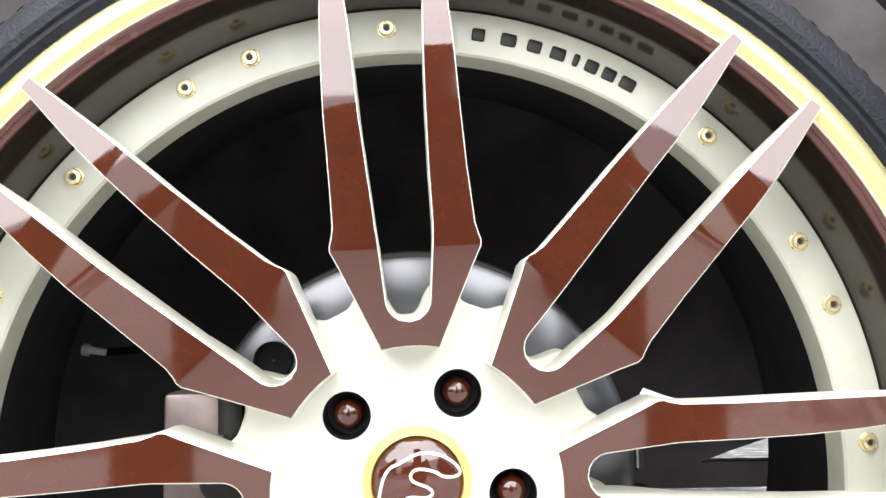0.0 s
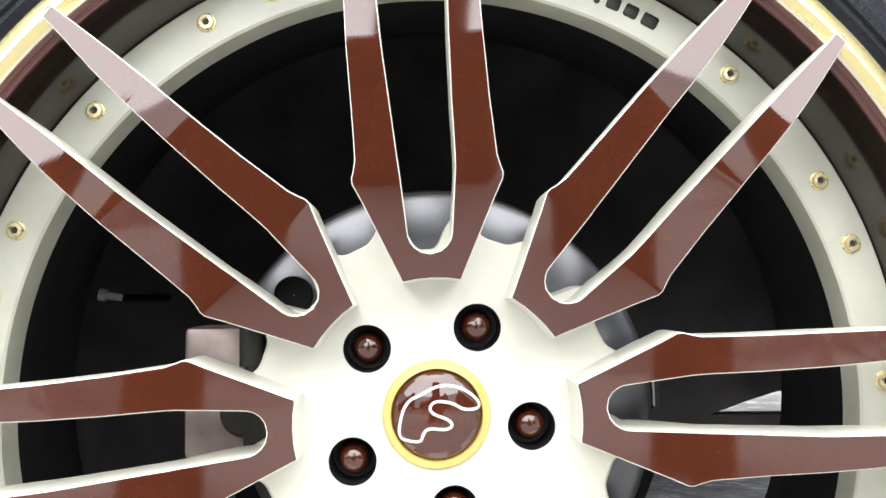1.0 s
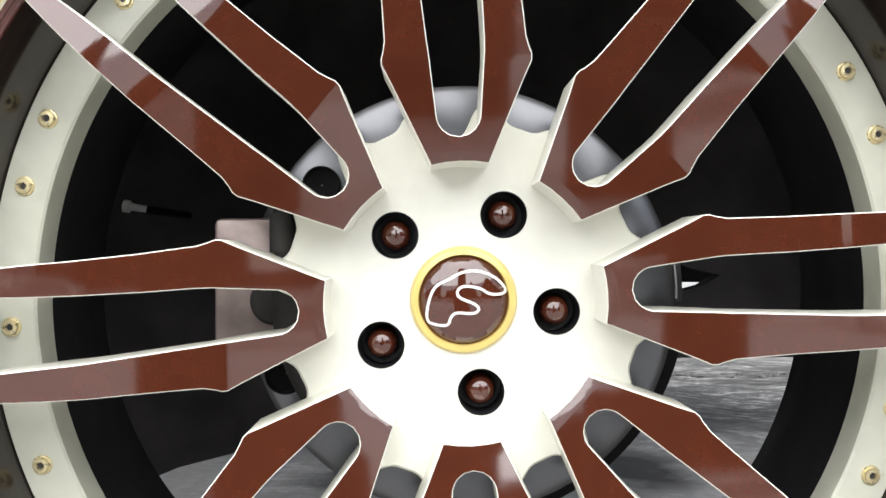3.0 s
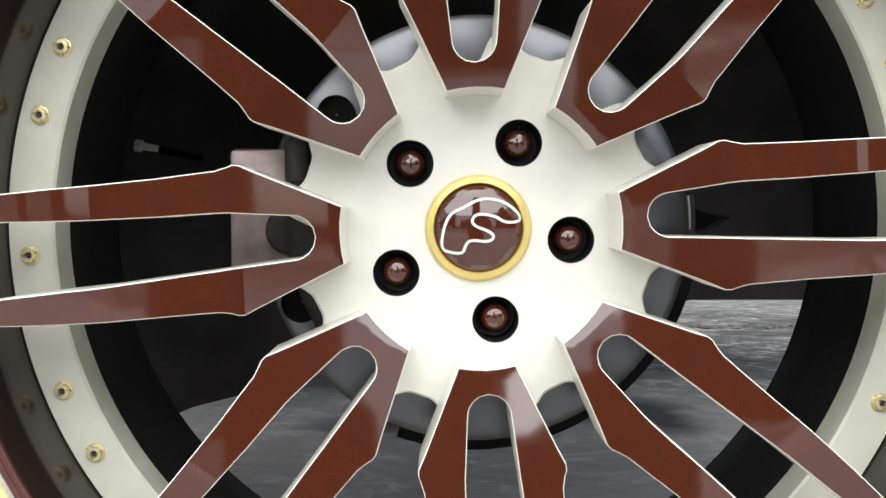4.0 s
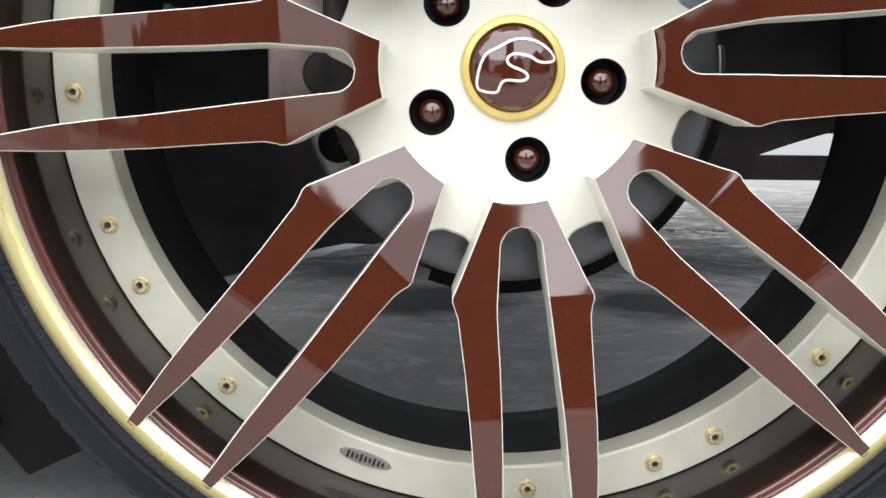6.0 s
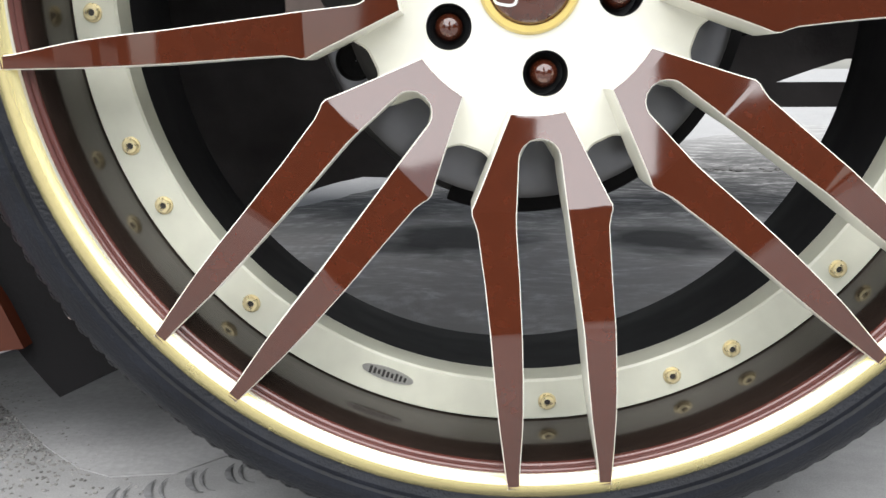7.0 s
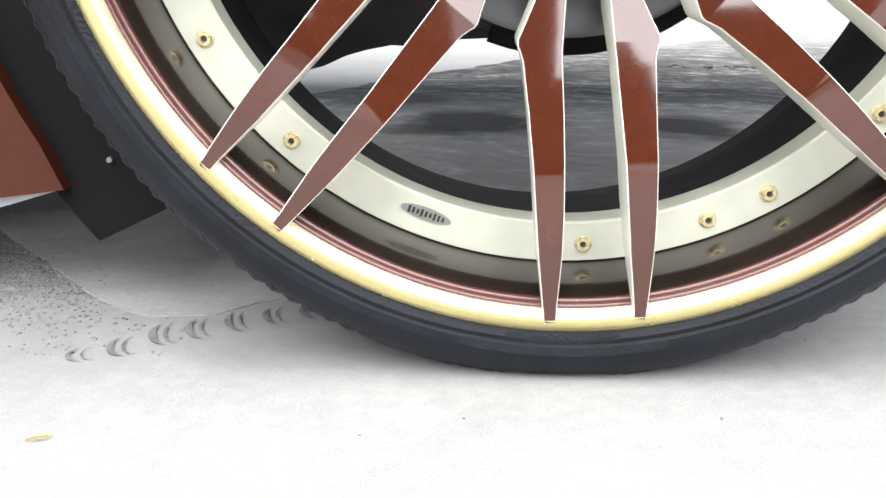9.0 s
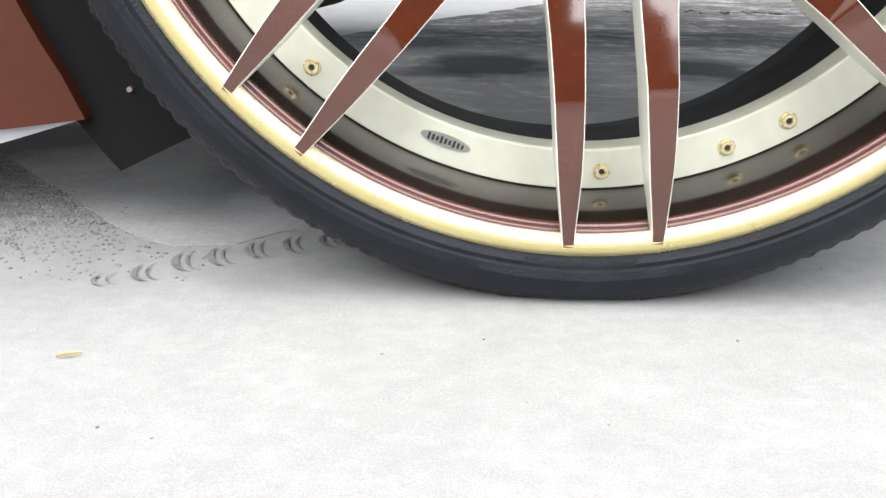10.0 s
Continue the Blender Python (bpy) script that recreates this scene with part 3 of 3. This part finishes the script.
def spoke_mesh(inner=1.0, outer=1.0):
    """One twin-leg spoke; inner and outer say how far its slot and its outline sway."""
    bm = bmesh.new()
    stations = [0.0785, 0.0820, 0.0870, 0.0946]
    stations += [0.107 - 0.0124 * math.cos(radians(a)) for a in (25, 45, 62, 76, 90)]
    stations += [0.113, 0.120, 0.1255, 0.1300, 0.1340, 0.1358, 0.1375, 0.1405, 0.1470] + [0.155 + 0.0075 * i for i in range(21)] + [0.3105, 0.3155]
    grid = {}
    for i, u in enumerate(stations):
        if u < 0.0947:
            vin = 0.0
        elif u < 0.107:
            vin = math.sqrt(max(0, 0.0124 ** 2 - (0.107 - u) ** 2))
        else:
            vin = along(INNER, u)
        vout = along(OUTER, u)
        for s in (-1, 1):
            for k in range(3):
                v = s * (vin + (vout - vin) * k / 2)
                if vin == 0.0 and k == 0 and s == 1:
                    grid[i, s, k] = grid[i, -1, 0]
                    continue
                uu = u
                if i == 0:  # root follows the hub's circle
                    uu = math.sqrt(0.0805 ** 2 - v * v)
                lean = radians(along(LEAN, u)) * (inner + (outer - inner) * k / 2)
                v, uu = v * math.cos(lean) + uu * math.sin(lean), uu * math.cos(lean) - v * math.sin(lean)
                grid[i, s, k] = (bm.verts.new((v, face_depth(u), uu)), bm.verts.new((v, back_depth(u), uu)))
    for i in range(len(stations) - 1):
        for s in (-1, 1):
            for k in range(2):
                q = [grid[i, s, k], grid[i, s, k + 1], grid[i + 1, s, k + 1], grid[i + 1, s, k]]
                for side in (0, 1):
                    vs = []
                    for c in q:
                        if c[side] not in vs:
                            vs.append(c[side])
                    if len(vs) > 2:
                        f = bm.faces.new(vs)
                        f.material_index = 0 if side == 0 else 1
    rim = [e for e in bm.edges if len(e.link_faces) == 1]
    front = {g[0]: g[1] for g in grid.values()}
    edges = [e for e in rim if e.verts[0] in front and e.verts[1] in front]
    made = []
    for e in edges:
        a, b = e.verts
        f = bm.faces.new((a, b, front[b], front[a]))
        f.material_index = 1
        made.append(e)
    bmesh.ops.recalc_face_normals(bm, faces=bm.faces)
    bmesh.ops.bevel(bm, geom=made, offset=0.0006, segments=1, affect="EDGES", material=1)
    return bm


first = part("spoke", spoke_mesh(), [M_BROWN, M_CREAM], wheel, "brown gloss twin-leg spoke with cream flanks", angle=25)
first.rotation_euler = (0, radians(SPOKE_TURN), 0)
for k in range(1, 8):
    if k == 2:  # its slot sits a little the other way
        o = part("spoke", spoke_mesh(-0.9, 0.1), [M_BROWN, M_CREAM], wheel, "brown gloss twin-leg spoke with cream flanks", angle=25)
    else:
        o = new("spoke", first.data)
        o.parent = wheel
    o.rotation_euler = (0, radians(SPOKE_TURN + 45 * k), 0)

# ring bolts: one inside each twin spoke, two between neighbours
def bolt_mesh():
    bm = turned([(0.0062, 0.0005), (0.0062, -0.0004), (0.0058, -0.0008), (0.0050, -0.0009), (0.0049, -0.0026), (0.0044, -0.0033), (0.0024, -0.0034), (0.0020, -0.0020), (0.0003, -0.0019), (0.0003, 0.0005)], 18)
    for f in bm.faces:
        c = f.calc_center_median()
        d = math.hypot(c.x, c.z)
        f.material_index = 1 if d < 0.0016 else 0
    return bm


bolt_first = None
for k in range(8):
    places = [45.0 * k]
    if k not in (0, 4):
        places += [45.0 * k + 22.5 - 4.52, 45.0 * k + 22.5 + 4.52]
    for deg in places:
        a = radians(SPOKE_TURN + deg)
        if bolt_first is None:
            bolt_first = part("bolt", bolt_mesh(), [M_GOLD, M_INK], wheel, "small gold socket bolt", angle=30)
            o = bolt_first
        else:
            o = new("bolt", bolt_first.data)
            o.parent = wheel
        o.location = (0.2796 * math.sin(a), 0.0139, 0.2796 * math.cos(a))
        o.rotation_euler = (0, a + 0.7 * k, 0)

# maker's name on the ring, as plain marks, and an oval plaque
for i, deg in enumerate((8.5, 12.5, 16.0, 19.2, 21.7, 23.9, 26.4, 29.1)):
    w = 0.0040 if i == 4 else (0.0085, 0.0100, 0.0092, 0.0098, 0, 0.0088, 0.0090, 0.0104)[i]
    bm = boxed(-w / 2, w / 2, 0.0133, 0.0145, -0.0040, 0.0040, 0.0014)
    bmesh.ops.translate(bm, verts=bm.verts, vec=(0, 0, 0.2783))
    o = part("lettering_mark", bm, M_INK, wheel)
    o.rotation_euler = (0, radians(deg), 0)

# ---- car ----
ARCH = 0.457
def arch_panel():
    """Body side with the wheel arch cut out, 3 cm thick."""
    bm = bmesh.new()
    z0 = 0.107
    a0 = math.acos((z0 - HUB) / ARCH)
    a1 = math.acos((0.30 - HUB) / ARCH)
    n = 64
    arc = []
    for i in range(n + 1):
        a = a0 - (a0 + a1) * i / n
        r = ARCH + 0.055 * smoothstep(0.0, 1.0, 1.5 - a)  # the arch opens wider towards the top
        arc.append((-r * math.sin(a), max(z0, HUB + r * math.cos(a))))
    top = []
    for i, (x, z) in enumerate(arc):
        t = i / n
        if t < 0.3:
            top.append((-0.95, z0 - 0.02 + (0.95 - z0 + 0.02) * t / 0.3))
        elif t < 0.7:
            top.append((-0.95 + 1.9 * (t - 0.3) / 0.4, 0.95))
        else:
            top.append((0.95, 0.95 - (0.95 - 0.33) * (t - 0.7) / 0.3))
    rows = []
    for (ax, az), (bx, bz) in zip(arc, top):
        row = []
        for k in range(5):
            f = k / 4
            x, z = ax + (bx - ax) * f, az + (bz - az) * f
            if not rows:  # the lower edge dips away from the wheel
                z = z0 - 0.004 - 0.028 * smoothstep(-0.15, 0.3, f)
            row.append((bm.verts.new((x, 0.085 + 0.02 * f * f, z)), bm.verts.new((x, 0.115 + 0.02 * f * f, z))))
        rows.append(row)
    for i in range(len(rows) - 1):
        for k in range(4):
            for s in (0, 1):
                bm.faces.new((rows[i][k][s], rows[i + 1][k][s], rows[i + 1][k + 1][s], rows[i][k + 1][s]))
        for k in (0, 4):
            bm.faces.new((rows[i][k][0], rows[i + 1][k][0], rows[i + 1][k][1], rows[i][k][1]))
    for i in (0, len(rows) - 1):
        for k in range(4):
            bm.faces.new((rows[i][k][0], rows[i][k + 1][0], rows[i][k + 1][1], rows[i][k][1]))
    return bm


part("fender", arch_panel(), M_BODY, car, "brown gloss body panel round the wheel arch")


def plate(points, y0, y1, holes=()):
    """A flat piece cut to an outline in x and z, with holes through it."""
    bm = bmesh.new()
    for y in (y0, y1):
        edges = []
        for loop in (points, *holes):
            vs = [bm.verts.new((x, y, z)) for x, z in loop]
            edges += [bm.edges.new((vs[i], vs[(i + 1) % len(vs)])) for i in range(len(vs))]
        bmesh.ops.triangle_fill(bm, use_beauty=False, edges=edges)
    for loop in (points, *holes):
        n = len(loop)
        vs = [(bm.verts.new((x, y0, z)), bm.verts.new((x, y1, z))) for x, z in loop]
        for i in range(n):
            a, b = vs[i], vs[(i + 1) % n]
            bm.faces.new((a[0], b[0], b[1], a[1]))
    bmesh.ops.remove_doubles(bm, verts=bm.verts, dist=1e-5)
    return bm


# arch liner: black shell over the wheel, open below, with a lip towards the fender
def sector(profile, a0, a1, steps=48, slant=0.0):
    bm = bmesh.new()
    prev = None
    for i in range(steps + 1):
        a = radians(a0 + (a1 - a0) * i / steps)
        turn = [a + radians(slant) * (r - 0.402) / 0.08 * max(0.0, 1 - 4 * i / steps) for r, y in profile]
        now = [bm.verts.new((r * math.sin(b), y, HUB + r * math.cos(b))) for b, (r, y) in zip(turn, profile)]
        if prev:
            for j in range(len(now)):
                bm.faces.new((prev[j], now[j], now[(j + 1) % len(now)], prev[(j + 1) % len(now)]))
        else:
            bm.faces.new(now)
        prev = now
    bm.faces.new(prev)
    return bm


LINER = [(0.402, 0.100), (0.430, 0.130), (0.440, 0.55), (0.455, 0.55), (0.484, 0.118), (0.477, 0.100)]
part("liner_flap", sector(LINER, -133.3, -84, 24, 3.0), M_LINER, car, "black plastic end flap of the arch liner")
part("arch_liner", sector(LINER, -84, 100), M_WELL, car, "black wheel arch liner, colour raised to lighten the well")
part("arch_liner_flange", sector([(0.4715, 0.104), (0.550, 0.104), (0.550, 0.116), (0.4715, 0.116)], -84, 122), M_LINER, car, "black liner flange behind the arch edge")
WELL = [(-0.75, 0.09), (-0.36, 0.115), (-0.314, 0.134), (-0.243, 0.152), (-0.215, 0.165), (-0.190, 0.172), (-0.160, 0.178), (-0.128, 0.177), (-0.094, 0.185), (-0.04, 0.188), (0.09, 0.190), (0.15, 0.205), (0.191, 0.232), (0.221, 0.248),
        (0.239, 0.254), (0.279, 0.261), (0.80, 0.261), (0.80, 0.290), (0.332, 0.290), (0.371, 0.304), (0.413, 0.317), (0.80, 0.331), (0.80, 0.86), (-0.75, 0.86)]
WELL_HOLE = [(0.263, 0.370), (0.276, 0.339), (0.304, 0.346), (0.326, 0.359), (0.300, 0.366), (0.268, 0.378)]
part("splash_panel", plate(WELL, 0.52, 0.55, [WELL_HOLE]), M_WELL, car, "black ragged splash panel inside the wheel well")
part("underbody", boxed(-0.85, 1.0, 1.20, 1.70, 0.420, 0.60, 0.02), M_LINER, car, "dark underside of the car")
# dark box added to shut off bright ground behind the panel's hole
part("bright_ground_blocker", boxed(0.50, 0.72, 1.655, 1.695, 0.307, 0.425, 0.004), M_LINER, car)
bm = bmesh.new()
skin = []
for i in range(25):
    x = -0.90 + 1.84 * i / 24
    row = []
    for j in range(25):
        y = 0.118 + 1.58 * j / 24
        rise = 0.085 * (1 - abs((y - 0.908) / 0.79) ** 2.6) - 0.10 * max(0.0, (x - 0.35) / 0.59) ** 2
        row.append(bm.verts.new((x, y, 0.905 + rise)))
    skin.append(row)
for i in range(24):
    for j in range(24):
        bm.faces.new((skin[i][j], skin[i + 1][j], skin[i + 1][j + 1], skin[i][j + 1]))
bmesh.ops.solidify(bm, geom=bm.faces[:], thickness=0.03)
part("hood", bm, M_BODY, car, "brown gloss crowned hood")
part("brake_hub", turned([(0.02, 0.046), (0.134, 0.046), (0.137, 0.050), (0.137, 0.070), (0.1450, 0.074), (0.1465, 0.078), (0.1465, 0.092), (0.09, 0.10), (0.09, 0.53), (0.02, 0.53)], 96), M_IRON, car, "dark brake hub behind the wheel").location = (0, 0, HUB - 0.003)
part("brake_shield", sector([(0.1400, 0.058), (0.1530, 0.060), (0.1540, 0.062), (0.1540, 0.074), (0.1400, 0.074)], 96, 200, 48), M_LINER, car, "black edge of the brake shield")
# rocker and floor are out of view, added to shade the ground below
part("rocker_panel", boxed(-3.0, -0.952, 0.104, 0.150, 0.076, 0.95, 0.01), M_BODY, car, "brown gloss rocker and door side, unseen, added for its shade")
part("floor_pan", boxed(-3.0, -0.90, 0.16, 1.70, 0.24, 0.50, 0.02), M_LINER, car, "dark floor pan of the car, unseen, added for its shade")
SILL = [(-0.386, 0.1005), (-0.420, 0.0935), (-0.4535, 0.0866), (-0.52, 0.0780), (-0.95, 0.0735), (-0.95, 0.0600), (-0.52, 0.0630), (-0.4550, 0.0735), (-0.420, 0.0840), (-0.392, 0.0925)]
part("sill_strip", plate(SILL, 0.093, 0.150), M_SILL, car, "dull silver strip under the body panel")

part("caliper_bracket", sector([(0.1435, 0.056), (0.1442, 0.054), (0.1455, 0.054), (0.1460, 0.064), (0.1435, 0.064)], 82, 91, 10), M_SILL, car, "bright machined edge beside the hub")
part("caliper_shoe", sector([(0.1462, 0.060), (0.1510, 0.062), (0.1510, 0.085), (0.1462, 0.085)], 82, 92, 10), M_IRON, car)
bm = bmesh.new()
rod(bm, (-0.318, 0.352, HUB + 0.073), (-0.300, 0.352, HUB + 0.070), 0.0040, 0.0034, 12)
rod(bm, (-0.322, 0.352, HUB + 0.0735), (-0.316, 0.352, HUB + 0.0725), 0.0062, 0.0062, 12)
fitting = part("hose_fitting", bm, M_WHITE, car, "small pale hose fitting in the dark")
bm = bmesh.new()
rod(bm, (-0.302, 0.353, HUB + 0.070), (-0.302, 0.522, HUB + 0.070), 0.004, 0.004, 10)
part("hose", bm, M_LINER, fitting, "thin black hose")
bm = bmesh.new()
rod(bm, (-0.347, 0.096, HUB - 0.242), (-0.347, 0.106, HUB - 0.242), 0.0022, 0.0026, 12)
part("liner_clip", bm, M_CALIPER, car, "small pale clip on the liner")

# ring plaque: a grey oval with a row of dark marks
bm = bmesh.new()
for i in range(40):
    a = 2 * math.pi * i / 40
    bm.verts.new((0.0185 * math.cos(a), 0.0128, 0.0046 * math.sin(a)))
bm.verts.ensure_lookup_table()
top = bm.faces.new(bm.verts[:])
ext = bmesh.ops.extrude_face_region(bm, geom=[top])["geom"]
bmesh.ops.translate(bm, verts=[v for v in ext if isinstance(v, bmesh.types.BMVert)], vec=(0, 0.002, 0))
bmesh.ops.translate(bm, verts=bm.verts, vec=(0, 0, 0.2757))
plaque = part("plaque", bm, M_PLAQUE, wheel, "grey oval plaque with a row of dark marks", smooth=False)
plaque.rotation_euler = (0, radians(-160.3), 0)
bm = bmesh.new()
for i in range(9):
    x = -0.0125 + 0.0031 * i
    h = 0.0016 + 0.0005 * ((i * 7) % 3)
    boxed(x - 0.0009, x + 0.0009, 0.0122, 0.0130, 0.2757 - h, 0.2757 + h, bm=bm)
part("plaque_marks", bm, M_INK, wheel, smooth=False).rotation_euler = (0, radians(-160.3), 0)

# ---- on the ground ----
rng = random.Random(7)


def pebbles(name, count, spot, size, mat, label, category):
    """Loose grit as one mesh of small uneven stones."""
    ball = bmesh.new()
    bmesh.ops.create_icosphere(ball, subdivisions=1, radius=1.0)
    base = [v.co.copy() for v in ball.verts]
    tris = [[v.index for v in f.verts] for f in ball.faces]
    ball.free()
    verts, faces = [], []
    for _ in range(count):
        x, y = spot()
        r = size * rng.uniform(0.35, 1.0)
        m = Matrix.Translation((x, y, r * 0.2)) @ Matrix.Rotation(rng.uniform(0, 6.28), 4, "Z") @ Matrix.Diagonal((r * rng.uniform(0.8, 1.6), r, r * rng.uniform(0.4, 0.7), 1))
        k = len(verts)
        verts += [m @ (v + Vector((rng.uniform(-1, 1), rng.uniform(-1, 1), rng.uniform(-1, 1))) * 0.22) for v in base]
        faces += [[k + q for q in t] for t in tris]
    me = bpy.data.meshes.new(name)
    me.from_pydata(verts, [], faces)
    me.materials.append(mat)
    return tagged(new(name, me), label, category, kind="stuff")


M_GRIT = material("grey_grit", (0.27, 0.262, 0.25), 0.95, 0, 0, 0.7, 400, spec=0.1)
M_STONE = material("dark_grey_stone", (0.16, 0.155, 0.15), 0.95, 0, 0, 0.5, 60, spec=0.1)


def beside_arch():
    while True:
        x, y = rng.uniform(-0.75, -0.26), rng.uniform(-0.02, 0.46)
        if y < 0.16 + (-0.381 - x) * 1.15 and rng.random() < 0.12 + 0.88 * smoothstep(0.0, 0.13, y) and rng.random() < 0.35 + 0.65 * min(1, max(0, (-0.3 - x) * 6)):
            return x, y


pebbles("grit", 11000, beside_arch, 0.0018, M_GRIT, "loose grey grit on the concrete", "grit")
pebbles("crumbs", 48, lambda: (rng.uniform(0.32, 1.12), 2.20 + rng.uniform(-0.04, 0.04)), 0.015, M_STONE, "row of grey crumbs of stone on the ground", "stones")
pebbles("dust_grit", 70, lambda: (rng.uniform(-0.5, 0.6), rng.uniform(-0.45, 0.1)), 0.0011, M_GRIT, "fine scattered grit in front of the tyre", "grit")

# curved prints of the tread beside the tyre
M_PRINT = material("dark_tyre_print", (0.22, 0.22, 0.222), 0.95, 0, 0, 0.5, 150, spec=0.05)
bm = bmesh.new()
for px, py, k in ((-0.3330, -0.0150, 0.6), (-0.3093, 0.0008, 0.85), (-0.2869, 0.0256, 1.0), (-0.2633, 0.0383, 1.0), (-0.2377, 0.0550, 1.0), (-0.2109, 0.0676, 0.95), (-0.1840, 0.0800, 0.9)):
    for shift, wide in ((0.0, 0.0028), (0.0085, 0.0013)):
        rows_ = []
        for i in range(11):
            a = radians(110 + 150 * i / 10)
            w = wide * math.sin(math.pi * (i + 0.4) / 10.8) * k
            lean = Matrix.Rotation(radians(20), 3, "Z")
            c = Vector((px + shift, py + 0.3 * shift, 0)) + lean @ Vector((0.011 * math.cos(a), 0.021 * k * math.sin(a), 0))
            d = lean @ Vector((math.cos(a), 0.6 * math.sin(a), 0))
            rows_.append([bm.verts.new(c + d * w + Vector((0, 0, 0.0016))), bm.verts.new(c + Vector((0, 0, 0.0019))), bm.verts.new(c - d * w + Vector((0, 0, 0.0016)))])
        for a, b in zip(rows_, rows_[1:]):
            for j in range(2):
                bm.faces.new((a[j], b[j], b[j + 1], a[j + 1]))
tagged(link("tread_prints", bm, M_PRINT), "curved dark tyre prints pressed on the concrete", "tyre prints", kind="stuff")

# a small dry leaf
M_LEAF = material("dry_yellow_leaf", (0.80, 0.68, 0.30), 0.6, 0, 0, 0.3, 300)
bm = bmesh.new()
spine = []
for i in range(9):
    f = i / 8
    w = 0.0014 * math.sin(math.pi * min(1, f * 1.02 + 0.02)) ** 0.8
    x = -0.316 + 0.014 * f
    zc = 0.0008 + 0.0015 * math.sin(f * 2.6)
    y = -0.139 + 0.004 * f
    spine.append([bm.verts.new((x, y - w, zc + 0.0014)), bm.verts.new((x, y, zc)), bm.verts.new((x, y + w, zc + 0.0014))])
for a, b in zip(spine, spine[1:]):
    for j in range(2):
        bm.faces.new((a[j], b[j], b[j + 1], a[j + 1]))
bmesh.ops.solidify(bm, geom=bm.faces[:], thickness=0.0004)
leaf = tagged(link("leaf", bm, M_LEAF), "small dry yellow leaf lying on pale concrete", "leaf")

# brake caliper: an upright pinkish block, with a dark band added towards the hub where the skirt looks dim
caliper = part("caliper", boxed(-0.1615, -0.1120, 0.0440, 0.1000, HUB - 0.034, HUB + 0.051, 0.004), M_CALIPER, car, "dull reddish-grey brake caliper beside the hub")
part("dim_skirt_band", sector([(0.0960, 0.0100), (0.1060, 0.0098), (0.1150, 0.0125), (0.1195, 0.0175), (0.1195, 0.0300), (0.0960, 0.0300)], -128, -58, 40), M_IRON, caliper, "dark band standing for the dim skirt")
part("piston_boss", turned([(0.0003, 0.000), (0.0090, 0.0002), (0.0135, 0.0016), (0.0158, 0.0050), (0.0162, 0.0200), (0.0003, 0.0200)], 40), M_IRON, caliper, "dark round piston boss").location = (-0.1205, 0.0300, HUB - 0.0025)
bm = bmesh.new()
rod(bm, (-0.1115, 0.0100, HUB + 0.0290), (-0.1125, 0.0100, HUB + 0.0530), 0.0078, 0.0070, 20)
rod(bm, (-0.1115, 0.0100, HUB + 0.0300), (-0.1110, 0.0100, HUB + 0.0240), 0.0050, 0.0050, 16)
part("guide_sleeve", bm, M_IRON, caliper, "dark round guide sleeve")
